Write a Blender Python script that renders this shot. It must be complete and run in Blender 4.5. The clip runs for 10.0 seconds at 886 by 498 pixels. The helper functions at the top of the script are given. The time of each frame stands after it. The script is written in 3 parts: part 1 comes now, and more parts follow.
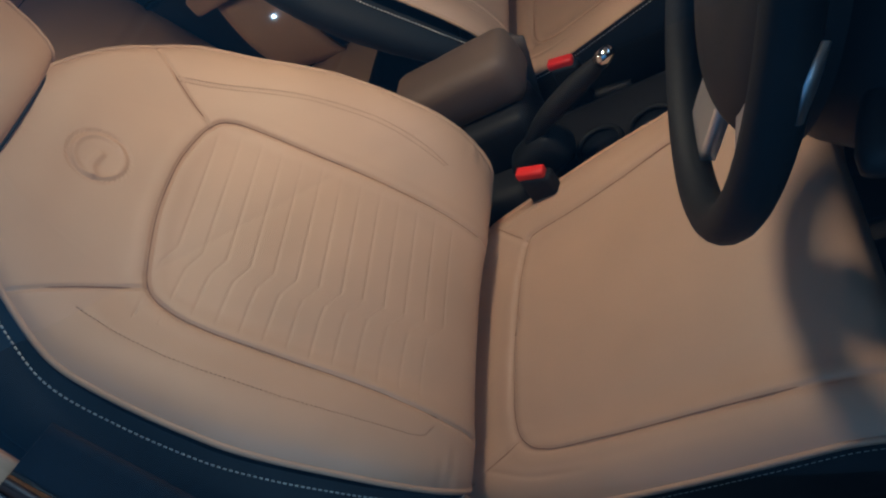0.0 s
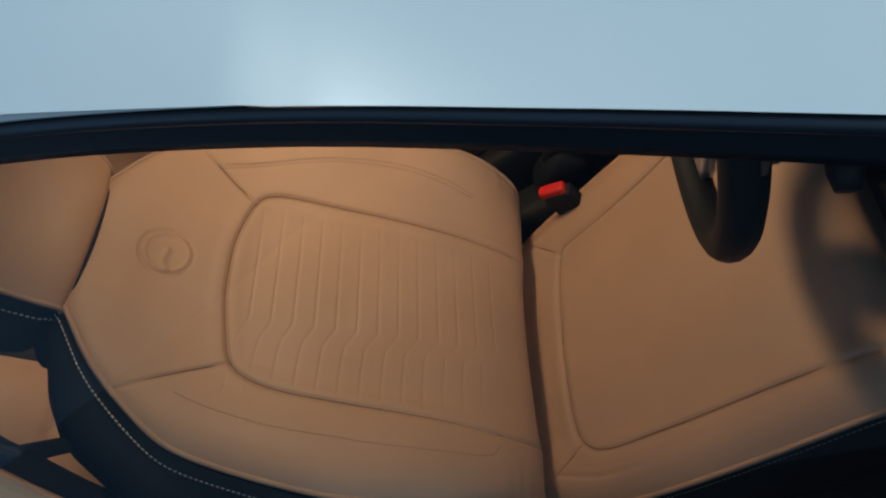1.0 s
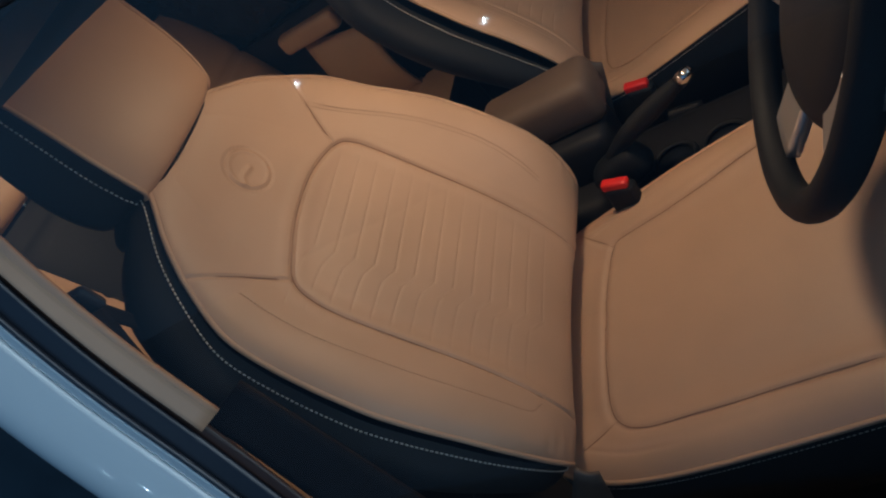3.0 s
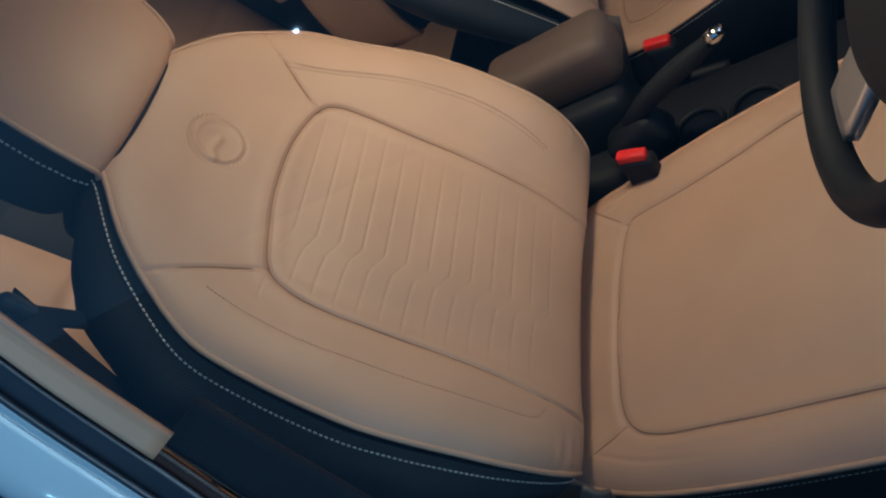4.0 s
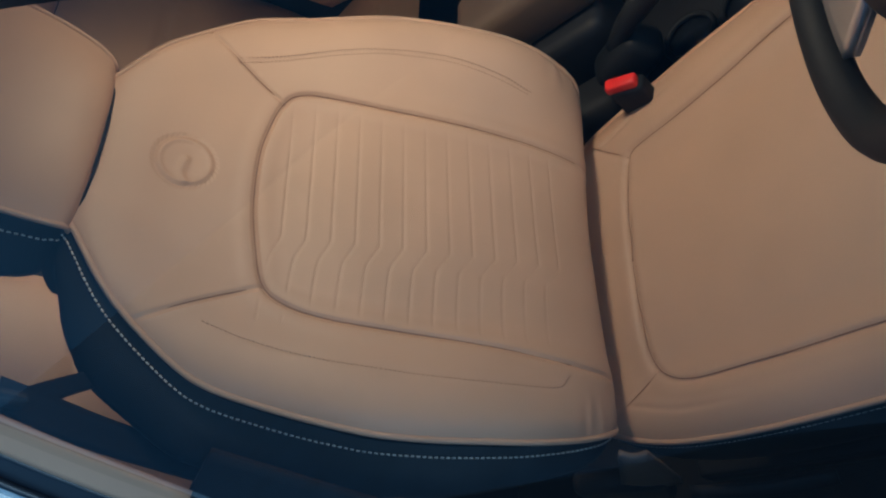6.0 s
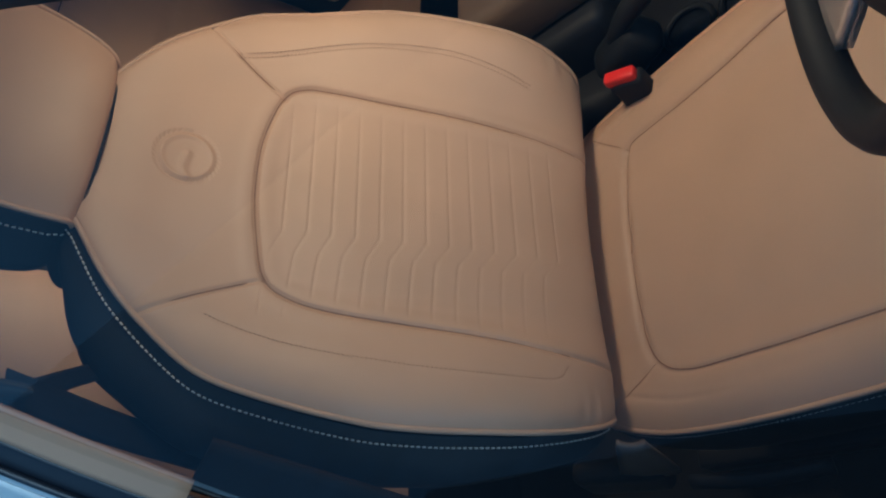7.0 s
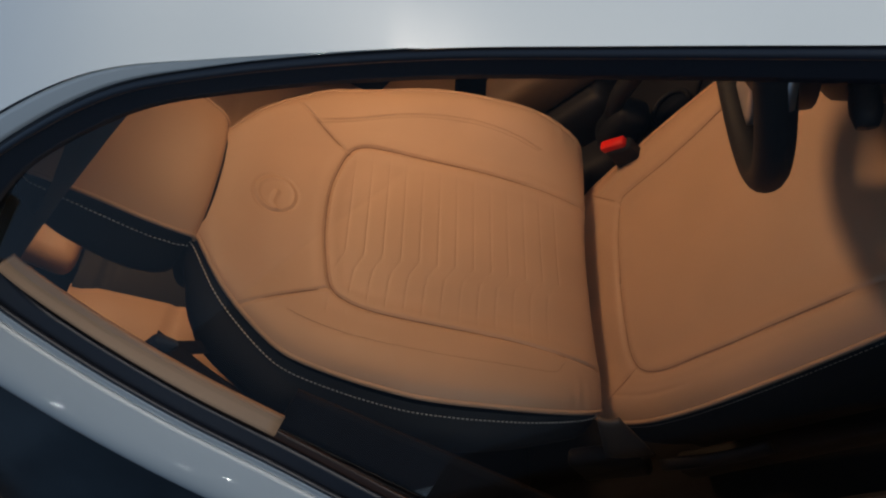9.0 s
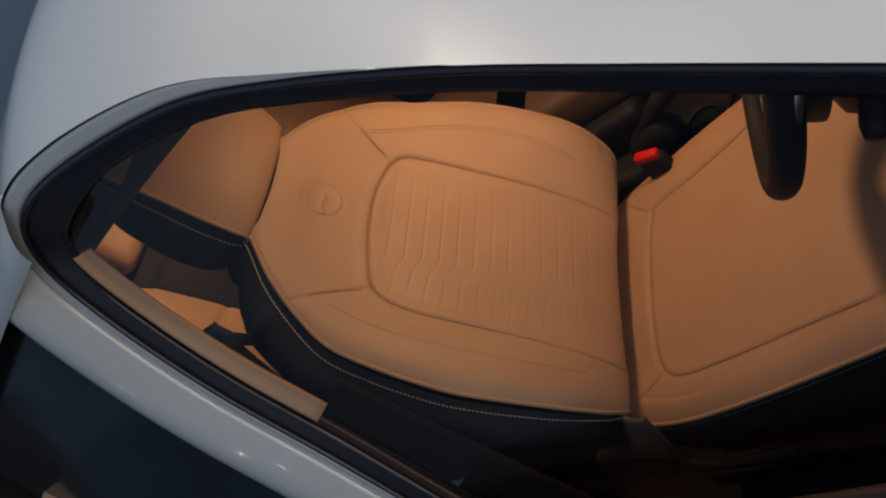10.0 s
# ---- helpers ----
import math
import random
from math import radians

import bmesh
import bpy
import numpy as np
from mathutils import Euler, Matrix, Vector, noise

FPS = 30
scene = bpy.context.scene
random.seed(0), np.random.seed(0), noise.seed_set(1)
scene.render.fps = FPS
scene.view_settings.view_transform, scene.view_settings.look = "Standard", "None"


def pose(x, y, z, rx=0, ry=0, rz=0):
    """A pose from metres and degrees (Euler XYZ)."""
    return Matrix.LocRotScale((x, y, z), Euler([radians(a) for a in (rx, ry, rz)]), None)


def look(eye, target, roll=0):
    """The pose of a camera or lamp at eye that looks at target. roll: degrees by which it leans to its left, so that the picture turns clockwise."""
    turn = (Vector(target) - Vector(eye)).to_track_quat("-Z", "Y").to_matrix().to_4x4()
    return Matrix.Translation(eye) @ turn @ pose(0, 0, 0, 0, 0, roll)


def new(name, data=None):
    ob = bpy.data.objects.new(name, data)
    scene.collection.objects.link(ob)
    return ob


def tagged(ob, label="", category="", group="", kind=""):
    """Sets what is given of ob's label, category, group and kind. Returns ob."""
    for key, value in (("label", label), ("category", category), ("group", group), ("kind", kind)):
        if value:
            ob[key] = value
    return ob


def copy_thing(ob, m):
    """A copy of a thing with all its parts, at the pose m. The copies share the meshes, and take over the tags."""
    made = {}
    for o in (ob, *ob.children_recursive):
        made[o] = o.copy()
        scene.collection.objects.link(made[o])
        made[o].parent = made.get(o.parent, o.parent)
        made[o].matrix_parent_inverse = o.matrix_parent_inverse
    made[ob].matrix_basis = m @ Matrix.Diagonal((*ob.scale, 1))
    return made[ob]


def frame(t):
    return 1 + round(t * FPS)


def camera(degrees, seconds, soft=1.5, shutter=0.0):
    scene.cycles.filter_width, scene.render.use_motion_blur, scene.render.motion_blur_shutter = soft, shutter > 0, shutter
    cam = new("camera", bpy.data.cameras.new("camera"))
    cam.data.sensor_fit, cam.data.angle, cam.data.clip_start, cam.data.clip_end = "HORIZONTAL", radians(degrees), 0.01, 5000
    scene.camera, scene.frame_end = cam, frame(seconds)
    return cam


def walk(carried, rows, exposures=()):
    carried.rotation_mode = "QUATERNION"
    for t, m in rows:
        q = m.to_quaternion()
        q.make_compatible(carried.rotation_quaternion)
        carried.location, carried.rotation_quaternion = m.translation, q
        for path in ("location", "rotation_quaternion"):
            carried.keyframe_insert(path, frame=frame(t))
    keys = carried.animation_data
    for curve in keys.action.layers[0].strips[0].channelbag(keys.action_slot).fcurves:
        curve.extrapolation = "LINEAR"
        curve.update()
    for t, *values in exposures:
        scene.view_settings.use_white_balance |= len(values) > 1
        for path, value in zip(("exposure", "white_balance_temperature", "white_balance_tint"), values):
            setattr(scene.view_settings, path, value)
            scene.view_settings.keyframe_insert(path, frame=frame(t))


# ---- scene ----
cam = camera(64.0, 10.0, soft=2.15)
PATH = [
    (0, (0.412, -0.477, 1.321), (-0.602, 0.733, 0.093), -46.8),
    (0.5, (0.448, -0.471, 1.363), (-0.615, 0.71, 0.149), -54.9),
    (1, (0.475, -0.478, 1.393), (-0.636, 0.708, 0.227), -58.3),
    (1.5, (0.481, -0.544, 1.432), (-0.636, 0.632, 0.262), -56.4),
    (2, (0.461, -0.589, 1.444), (-0.612, 0.691, 0.344), -52.0),
    (2.5, (0.425, -0.603, 1.426), (-0.629, 0.699, 0.334), -48.5),
    (4, (0.356, -0.489, 1.363), (-0.78, 0.672, 0.195), -49.2),
    (4.5, (0.362, -0.431, 1.348), (-0.835, 0.611, 0.131), -57.8),
    (5, (0.377, -0.405, 1.348), (-0.858, 0.55, 0.098), -63.7),
    (5.5, (0.379, -0.408, 1.352), (-0.867, 0.563, 0.126), -64.1),
    (7, (0.389, -0.414, 1.35), (-0.883, 0.536, 0.135), -65.2),
    (7.5, (0.411, -0.443, 1.385), (-0.881, 0.539, 0.216), -64.9),
    (8, (0.442, -0.487, 1.412), (-0.836, 0.543, 0.269), -63.8),
    (8.5, (0.481, -0.549, 1.439), (-0.748, 0.579, 0.336), -61.2),
    (9, (0.511, -0.586, 1.466), (-0.739, 0.531, 0.375), -60.4),
    (9.5, (0.545, -0.622, 1.478), (-0.774, 0.492, 0.469), -60.7),
    (10, (0.549, -0.628, 1.481), (-0.769, 0.51, 0.499), -60.0),
]
walk(cam, [(t, look(eye, target, roll)) for t, eye, target, roll in PATH],
     [(0, 0.2, 4500, -10), (0.5, 0.48, 4650, -15), (1, -0.3, 5900, -3), (1.5, -0.65, 6300, -2), (2.0, -0.45, 6400, -2), (2.5, -0.35, 6000, 0), (4, 0.2, 4600, -11), (4.5, 0.22, 4600, -14),
      (5, 0.2, 4550, -14), (5.5, 0.2, 4550, -11), (7, 0.2, 4600, -10), (7.5, 0.22, 4900, -8), (8, 0.2, 5400, -4), (8.5, -0.1, 6500, 4), (9, -0.3, 7300, 13), (9.5, -0.36, 7800, 18), (10, -0.31, 8300, 19)])

# ---------------------------------------------------------------- light
world = bpy.data.worlds.new("world")
scene.world = world
world.use_nodes = True
nt = world.node_tree
bg, gen = nt.nodes["Background"], nt.nodes.new("ShaderNodeTexCoord")
split, fade = nt.nodes.new("ShaderNodeSeparateXYZ"), nt.nodes.new("ShaderNodeValToRGB")
# night sky, dark at the horizon and blue above
fade.color_ramp.interpolation = "EASE"
fade.color_ramp.elements[0].position, fade.color_ramp.elements[1].position = 0.0, 0.75
fade.color_ramp.elements[0].color, fade.color_ramp.elements[1].color = (0.030, 0.055, 0.095, 1), (0.11, 0.205, 0.36, 1)
nt.links.new(gen.outputs["Generated"], split.inputs[0])
nt.links.new(split.outputs["Z"], fade.inputs["Fac"])
nt.links.new(fade.outputs["Color"], bg.inputs[0])
bg.inputs[1].default_value = 1.3


def area_lamp(name, eye, target, size, watts, colour):
    data = bpy.data.lights.new(name, "AREA")
    data.shape, data.size, data.size_y = "RECTANGLE", size[0], size[1]
    data.energy, data.color = watts, colour
    ob = new(name, data)
    ob.matrix_world = look(eye, target)
    return ob


DOME = (0.125, 0.30, 1.36)
area_lamp("dome_light", DOME, (0.05, 0.15, 0.6), (0.10, 0.08), 3.55, (1.0, 0.60, 0.34))
# added fill for the rear bench; no lamp is known there
area_lamp("rear_cabin_fill", (-0.72, 0.38, 1.36), (-0.75, 0.2, 0.6), (0.12, 0.08), 2.4, (1.0, 0.60, 0.34))
# soft cool fill added outside the near window, for the near bolster
area_lamp("added_outside_light", (2.1, -1.8, 2.0), (-0.15, -0.1, 0.95), (2.0, 1.2), 13, (0.95, 0.97, 0.98))
# tiny lamp added only to glint in the paint
area_lamp("added_outside_light", (-0.9, -1.9, 3.0), (0.0, -0.2, 1.1), (0.012, 0.012), 0.6, (0.82, 0.93, 1.0))
# unseen small lamps, placed so the pillar mirrors them to the camera as glints
for spot in ((-2.0, -5.0, 2.0), (-3.2, -4.6, 2.3), (-1.0, -5.5, 2.2)):
    area_lamp("glint_light", spot, (0.0, -0.2, 1.1), (0.012, 0.012), 0.8, (0.82, 0.93, 1.0))
# added overhead to brighten the front of the roof
area_lamp("added_outside_light", (0.75, 0.3, 2.7), (0.35, -0.1, 1.3), (0.20, 0.10), 8.5, (1.0, 0.97, 0.94))
# large fill added ahead of the windscreen, to light the backrest evenly
area_lamp("added_outside_light", (2.4, 0.1, 1.65), (-0.2, 0.0, 0.95), (3.0, 1.2), 31, (0.97, 0.97, 1.0))


# ---------------------------------------------------------------- materials
def material(name, colour, rough=0.5, metal=0.0, vary=0.12, scale=6.0, grain=200.0, bump=0.15, coat=0.0, sheen=0.0, dist=0.0004, rvar=0.1, spec=0.5):
    """A surface whose colour varies at a large and a small scale, with a fine relief."""
    m = bpy.data.materials.new(name)
    m.use_nodes = True
    t = m.node_tree
    b = t.nodes["Principled BSDF"]
    co = t.nodes.new("ShaderNodeTexCoord")

    def noisy(size, detail):
        n = t.nodes.new("ShaderNodeTexNoise")
        n.inputs["Scale"].default_value, n.inputs["Detail"].default_value = size, detail
        t.links.new(co.outputs["Object"], n.inputs["Vector"])
        return n

    big, small = noisy(scale, 4), noisy(grain, 3)
    ramp = t.nodes.new("ShaderNodeValToRGB")
    c = Vector(colour)
    ramp.color_ramp.elements[0].position, ramp.color_ramp.elements[1].position = 0.3, 0.7
    ramp.color_ramp.elements[0].color = (*(c * (1 - vary)), 1)
    ramp.color_ramp.elements[1].color = (*(c * (1 + vary)), 1)
    t.links.new(big.outputs["Fac"], ramp.inputs["Fac"])
    t.links.new(ramp.outputs["Color"], b.inputs["Base Color"])
    r = t.nodes.new("ShaderNodeMapRange")
    r.inputs["To Min"].default_value, r.inputs["To Max"].default_value = max(rough - rvar, 0.02), min(rough + rvar, 1)
    t.links.new(small.outputs["Fac"], r.inputs["Value"])
    t.links.new(r.outputs["Result"], b.inputs["Roughness"])
    if bump:
        bn = t.nodes.new("ShaderNodeBump")
        bn.inputs["Strength"].default_value, bn.inputs["Distance"].default_value = bump, dist
        t.links.new(small.outputs["Fac"], bn.inputs["Height"])
        t.links.new(bn.outputs["Normal"], b.inputs["Normal"])
    b.inputs["Metallic"].default_value = metal
    b.inputs["Specular IOR Level"].default_value = spec
    b.inputs["Coat Weight"].default_value = coat
    b.inputs["Coat Roughness"].default_value = 0.05
    b.inputs["Sheen Weight"].default_value = sheen
    return m


TAN = material("tan_leather", (0.51, 0.33, 0.215), 0.52, vary=0.07, grain=900, bump=0.25)
TAN_DARK = material("tan_seam", (0.27, 0.15, 0.09), 0.7, vary=0.1)
THREAD = material("pale_thread", (0.62, 0.56, 0.48), 0.7)
BLACK_LEATHER = material("black_leather", (0.012, 0.014, 0.017), 0.62, spec=0.22, grain=900, bump=0.3)
BLACK_PLASTIC = material("black_plastic", (0.015, 0.016, 0.019), 0.52, spec=0.25, grain=600, bump=0.2)
RUBBER = material("black_rubber", (0.014, 0.018, 0.027), 0.34, spec=0.6, grain=300, bump=0.05)
TRIM_TAN = material("tan_plastic", (0.46, 0.29, 0.175), 0.6, grain=700)
PAINT = material("white_paint", (0.58, 0.635, 0.63), 0.32, vary=0.02, bump=0.0, coat=1.0, rvar=0.01)
RED = material("red_plastic", (0.75, 0.02, 0.015), 0.35)
CHROME = material("chrome", (0.75, 0.76, 0.78), 0.15, metal=1.0, vary=0.03)
SILVER = material("satin_silver", (0.72, 0.72, 0.75), 0.42, metal=1.0, vary=0.04)
CARPET = material("dark_carpet", (0.03, 0.028, 0.027), 0.95, grain=400, bump=0.8, dist=0.003)
GROUND = material("dark_floor", (0.05, 0.055, 0.065), 0.5, vary=0.3)


# ---------------------------------------------------------------- mesh helpers
def thing(name, label, category, group="", kind="", at=(0, 0, 0)):
    ob = tagged(new(name), label, category, group, kind)
    ob.location = at
    return ob


def part(name, bm, mat, parent=None, label="", smooth=True):
    me = bpy.data.meshes.new(name)
    if smooth:
        for f in bm.faces:
            f.smooth = True
    bm.to_mesh(me)
    bm.free()
    me.materials.append(mat)
    ob = new(name, me)
    if parent is not None:
        ob.parent = parent
        ob.matrix_parent_inverse = Matrix.Translation(parent.location).inverted()
    if label:
        ob["label"] = label
    return ob


def sheet(fn, nu, nv, bm=None, closed_v=False):
    """A surface fn(u, v), u and v from 0 to 1."""
    bm = bm or bmesh.new()
    rows = [[bm.verts.new(fn(i / nu, j / nv)) for j in range(nv if closed_v else nv + 1)] for i in range(nu + 1)]
    for i in range(nu):
        a, b = rows[i], rows[i + 1]
        for j in range(nv):
            k = (j + 1) % len(a)
            bm.faces.new((a[j], a[k], b[k], b[j]))
    return bm


def solid(bm, depth):
    """Gives a sheet a thickness, away from its normals."""
    bmesh.ops.recalc_face_normals(bm, faces=bm.faces)
    bmesh.ops.solidify(bm, geom=bm.faces[:], thickness=depth)
    return bm


def spline(points, n):
    """A smooth line through points (Catmull-Rom), n steps in all."""
    p = [Vector(q) for q in points]
    p = [2 * p[0] - p[1]] + p + [2 * p[-1] - p[-2]]
    out, spans = [], len(p) - 3
    for i in range(n + 1):
        s = i / n * spans
        k = min(int(s), spans - 1)
        t = s - k
        a, b, c, d = p[k:k + 4]
        out.append(0.5 * (2 * b + (c - a) * t + (2 * a - 5 * b + 4 * c - d) * t * t + (3 * b - a - 3 * c + d) * t ** 3))
    return out


def tube(points, radius, sides=10, bm=None, flat=1.0, closed=False):
    """A round bar along points; radius a number or one per point."""
    bm = bm or bmesh.new()
    p = [Vector(q) for q in points]
    n = len(p)
    rad = [radius] * n if isinstance(radius, (int, float)) else radius
    rings, ref = [], None
    for i in range(n):
        a, b = (p[i - 1], p[(i + 1) % n]) if closed else (p[max(i - 1, 0)], p[min(i + 1, n - 1)])
        t = (b - a).normalized()
        if ref is None:
            ref = t.orthogonal().normalized()
        ref = (ref - t * ref.dot(t)).normalized()
        side = t.cross(ref)
        rings.append([bm.verts.new(p[i] + rad[i] * (math.cos(k * math.tau / sides) * ref + flat * math.sin(k * math.tau / sides) * side)) for k in range(sides)])
    for i in range(n if closed else n - 1):
        a, b = rings[i], rings[(i + 1) % n]
        for k in range(sides):
            bm.faces.new((a[k], a[(k + 1) % sides], b[(k + 1) % sides], b[k]))
    if not closed:
        bm.faces.new(rings[0][::-1])
        bm.faces.new(rings[-1])
    return bm


def box(size, at=(0, 0, 0), bevel=0.005, turn=(0, 0, 0), bm=None, taper=1.0, segments=3):
    """A block with rounded edges; taper narrows its top."""
    b = bmesh.new()
    bmesh.ops.create_cube(b, size=1)
    for v in b.verts:
        k = taper if v.co.z > 0 else 1
        v.co = Vector((v.co.x * size[0] * k, v.co.y * size[1] * k, v.co.z * size[2]))
    if bevel:
        bmesh.ops.bevel(b, geom=b.edges[:], offset=bevel, segments=segments, affect="EDGES", profile=0.5)
    b.transform(pose(*at, *turn))
    if bm is None:
        return b
    me = bpy.data.meshes.new("tmp")
    b.to_mesh(me)
    bm.from_mesh(me)
    bpy.data.meshes.remove(me)
    return bm


def lerp(points, s):
    """A value from a table of (s, value), smoothly between."""
    if s <= points[0][0]:
        return points[0][1]
    for (a, x), (b, y) in zip(points, points[1:]):
        if s <= b:
            t = (s - a) / (b - a)
            t = t * t * (3 - 2 * t)
            return x + (y - x) * t
    return points[-1][1]


# ---------------------------------------------------------------- seats
LEAN = 0.041  # the seat's middle line, sideways


BACK_LINE = spline([(-0.125, 0, 0.640), (-0.085, 0, 0.640), (-0.050, 0, 0.668), (-0.066, 0, 0.733), (-0.118, 0, 0.830), (-0.178, 0, 0.922),
                    (-0.236, 0, 1.012), (-0.270, 0, 1.095), (-0.292, 0, 1.170), (-0.312, 0, 1.205), (-0.345, 0, 1.215)], 700)
BACK_LEN = [0.0]
for p, q in zip(BACK_LINE, BACK_LINE[1:]):
    BACK_LEN.append(BACK_LEN[-1] + (q - p).length)
BACK_HALF = [(0.0, 0.15), (0.05, 0.215), (0.08, 0.243), (0.105, 0.252), (0.125, 0.256), (0.15, 0.259), (0.20, 0.263), (0.30, 0.267), (0.36, 0.265), (0.43, 0.254), (0.51, 0.238),
             (0.54, 0.230), (0.56, 0.217), (0.58, 0.203), (0.60, 0.187), (0.62, 0.170), (0.64, 0.149), (0.66, 0.120), (0.68, 0.092), (0.70, 0.080), (0.73, 0.073)]
BACK_BOLSTER = [(0.0, 0.002), (0.08, 0.006), (0.11, 0.018), (0.16, 0.042), (0.21, 0.054), (0.38, 0.054), (0.51, 0.036), (0.60, 0.016), (0.68, 0.0)]


def near_line(q, h, line):
    """Distance from each (q, h) to a broken line."""
    best = np.full(q.shape, 9.0)
    for (x0, y0), (x1, y1) in zip(line, line[1:]):
        dx, dy = x1 - x0, y1 - y0
        t = np.clip(((q - x0) * dx + (h - y0) * dy) / (dx * dx + dy * dy + 1e-12), 0, 1)
        best = np.minimum(best, np.hypot(q - x0 - t * dx, h - y0 - t * dy))
    return best


def smooth2(points, n=24):
    return [(p.x, p.y) for p in spline([(x, y, 0) for x, y in points], n)]


# seams of the backrest: across, up from its foot
PANEL = smooth2([(-0.188, 0.09), (-0.185, 0.148), (-0.173, 0.247), (-0.165, 0.34), (-0.156, 0.417), (-0.144, 0.459), (-0.123, 0.487), (-0.073, 0.500), (-0.025, 0.508), (0.044, 0.510),
                 (0.096, 0.501), (0.125, 0.490), (0.139, 0.474), (0.143, 0.445), (0.139, 0.387), (0.130, 0.278), (0.121, 0.203), (0.110, 0.121), (0.106, 0.08)], 110)
YOKES = [smooth2([(-0.124, 0.487), (-0.150, 0.543), (-0.196, 0.622)], 12), smooth2([(0.122, 0.490), (0.161, 0.546), (0.204, 0.600)], 12)]
BOLSTER_STITCH = [smooth2([(-0.177, 0.541), (-0.194, 0.483), (-0.208, 0.408), (-0.217, 0.312), (-0.220, 0.224), (-0.217, 0.171), (-0.201, 0.154)], 36),
                  smooth2([(0.164, 0.552), (0.203, 0.429), (0.216, 0.322), (0.210, 0.248), (0.190, 0.177)], 36)]
RIBS = []
for k in range(13):
    h = 0.148 + k * 0.0274
    jog = 0.021 - 0.0009 * k
    RIBS.append([(0.135, h + 0.003), (0.05, h), (-0.060, h - 0.003), (-0.085, h - 0.003 + jog), (-0.105, h - 0.001 + jog), (-0.165, h + 0.002 + jog)])
EMBLEM = (0.012, 0.588)


def eased(table, at, width=15):
    """Values of a table along a line, rounded off."""
    v = np.interp(at, [a for a, _ in table], [b for _, b in table])
    k = np.exp(-(np.arange(-2 * width, 2 * width + 1) / width) ** 2)
    return np.convolve(np.pad(v, 2 * width, mode="edge"), k / k.sum(), "valid")


def seat_back_front():
    n_v = 320
    line, length = np.array([tuple(p) for p in BACK_LINE]), np.array(BACK_LEN)
    tang = np.gradient(line, axis=0)
    tang /= np.linalg.norm(tang, axis=1)[:, None]
    normal = np.stack([tang[:, 2], 0 * tang[:, 0], -tang[:, 0]], 1)
    v = np.linspace(-1, 1, n_v + 1)
    v = np.sign(v) * (1 - (1 - np.abs(v)) ** 1.15)
    bol = eased(BACK_BOLSTER, length)
    half = eased(BACK_HALF, length) + 0.26 * bol
    a = np.abs(v)[None, :]
    rise = np.clip((a - 0.46) / 0.44, 0, 1)
    rise = rise * rise * (3 - 2 * rise)
    drop = np.clip((a - 0.90) / 0.10, 0, 1) ** 2.4
    off = 0.52 * bol[:, None] * rise - (0.13 * bol[:, None] + 0.002) * drop - 0.004 * (1 - np.minimum(a / 0.5, 1) ** 2)
    q = half[:, None] * v[None, :]
    h = np.repeat(length[:, None], n_v + 1, 1)
    # seams, ribs, emblem
    pan = near_line(q, h, PANEL)
    yoke = np.minimum(near_line(q, h, YOKES[0]), near_line(q, h, YOKES[1]))
    off -= 0.0033 * np.exp(-(pan / 0.0028) ** 2) + 0.0024 * np.exp(-(yoke / 0.0026) ** 2)
    off += 0.0010 * np.exp(-((pan - 0.011) / 0.009) ** 2)
    off -= 0.0005 * np.exp(-(near_line(q, h, BOLSTER_STITCH[0]) / 0.0022) ** 2)
    off -= 0.0009 * np.exp(-(near_line(q, h, BOLSTER_STITCH[1]) / 0.0028) ** 2)
    rib = np.full(q.shape, 9.0)
    for line2 in RIBS:
        rib = np.minimum(rib, near_line(q, h, line2))
    inside = np.clip((pan - 0.006) / 0.012, 0, 1) * (np.abs(q + 0.02) < 0.17)
    off -= 0.0008 * np.exp(-(rib / 0.0012) ** 2) * inside * np.clip((0.16 - q) / 0.14, 0.25, 1)
    er = np.hypot(q - EMBLEM[0], (h - EMBLEM[1]))
    off -= 0.0016 * np.exp(-((er - 0.033) / 0.0028) ** 2)
    off += 0.0012 * np.exp(-((er - 0.027) / 0.003) ** 2)
    bar = near_line(q, h, smooth2([(-0.014, EMBLEM[1] - 0.004), (-0.004, EMBLEM[1] + 0.002), (0.006, EMBLEM[1] + 0.001), (0.015, EMBLEM[1] - 0.001)], 12))
    off += 0.0021 * np.exp(-(bar / 0.0042) ** 2)
    braid = 0.5 + 0.5 * np.sin(np.arctan2(h - EMBLEM[1], q - EMBLEM[0]) * 34 + er * 900)
    off += 0.0010 * braid * np.exp(-((er - 0.0335) / 0.0030) ** 2)
    # soft dents and creases low on the bolster
    verts = []
    for i in range(len(length)):
        for j in range(n_v + 1):
            c = line[i]
            p = Vector((q[i, j] * 9, length[i] * 9, 1.3))
            soft = 0.0011 * noise.noise(p) + 0.0004 * noise.noise(p * 3.1)
            crease = 0.0024 * math.exp(-((length[i] - 0.135) / 0.028) ** 2) * math.exp(-((abs(v[j]) - 0.93) / 0.09) ** 2) * noise.noise(Vector((3, length[i] * 75, q[i, j] * 16)))
            o = off[i, j] + soft + crease
            verts.append((c[0] + o * normal[i, 0], q[i, j] + LEAN, c[2] + o * normal[i, 2]))
    w = n_v + 1
    faces = [(i * w + j, i * w + j + 1, (i + 1) * w + j + 1, (i + 1) * w + j) for i in range(len(length) - 1) for j in range(n_v)]
    rims = [[Vector(verts[i * w + k]) for i in range(len(length))] for k in (0, n_v)]

    def on(seam):
        """The seam's points on the padded surface."""
        out = []
        for a, b in seam:
            i = min(int(np.searchsorted(length, b)), len(length) - 1)
            j = min(int(np.searchsorted(q[i], a)), n_v)
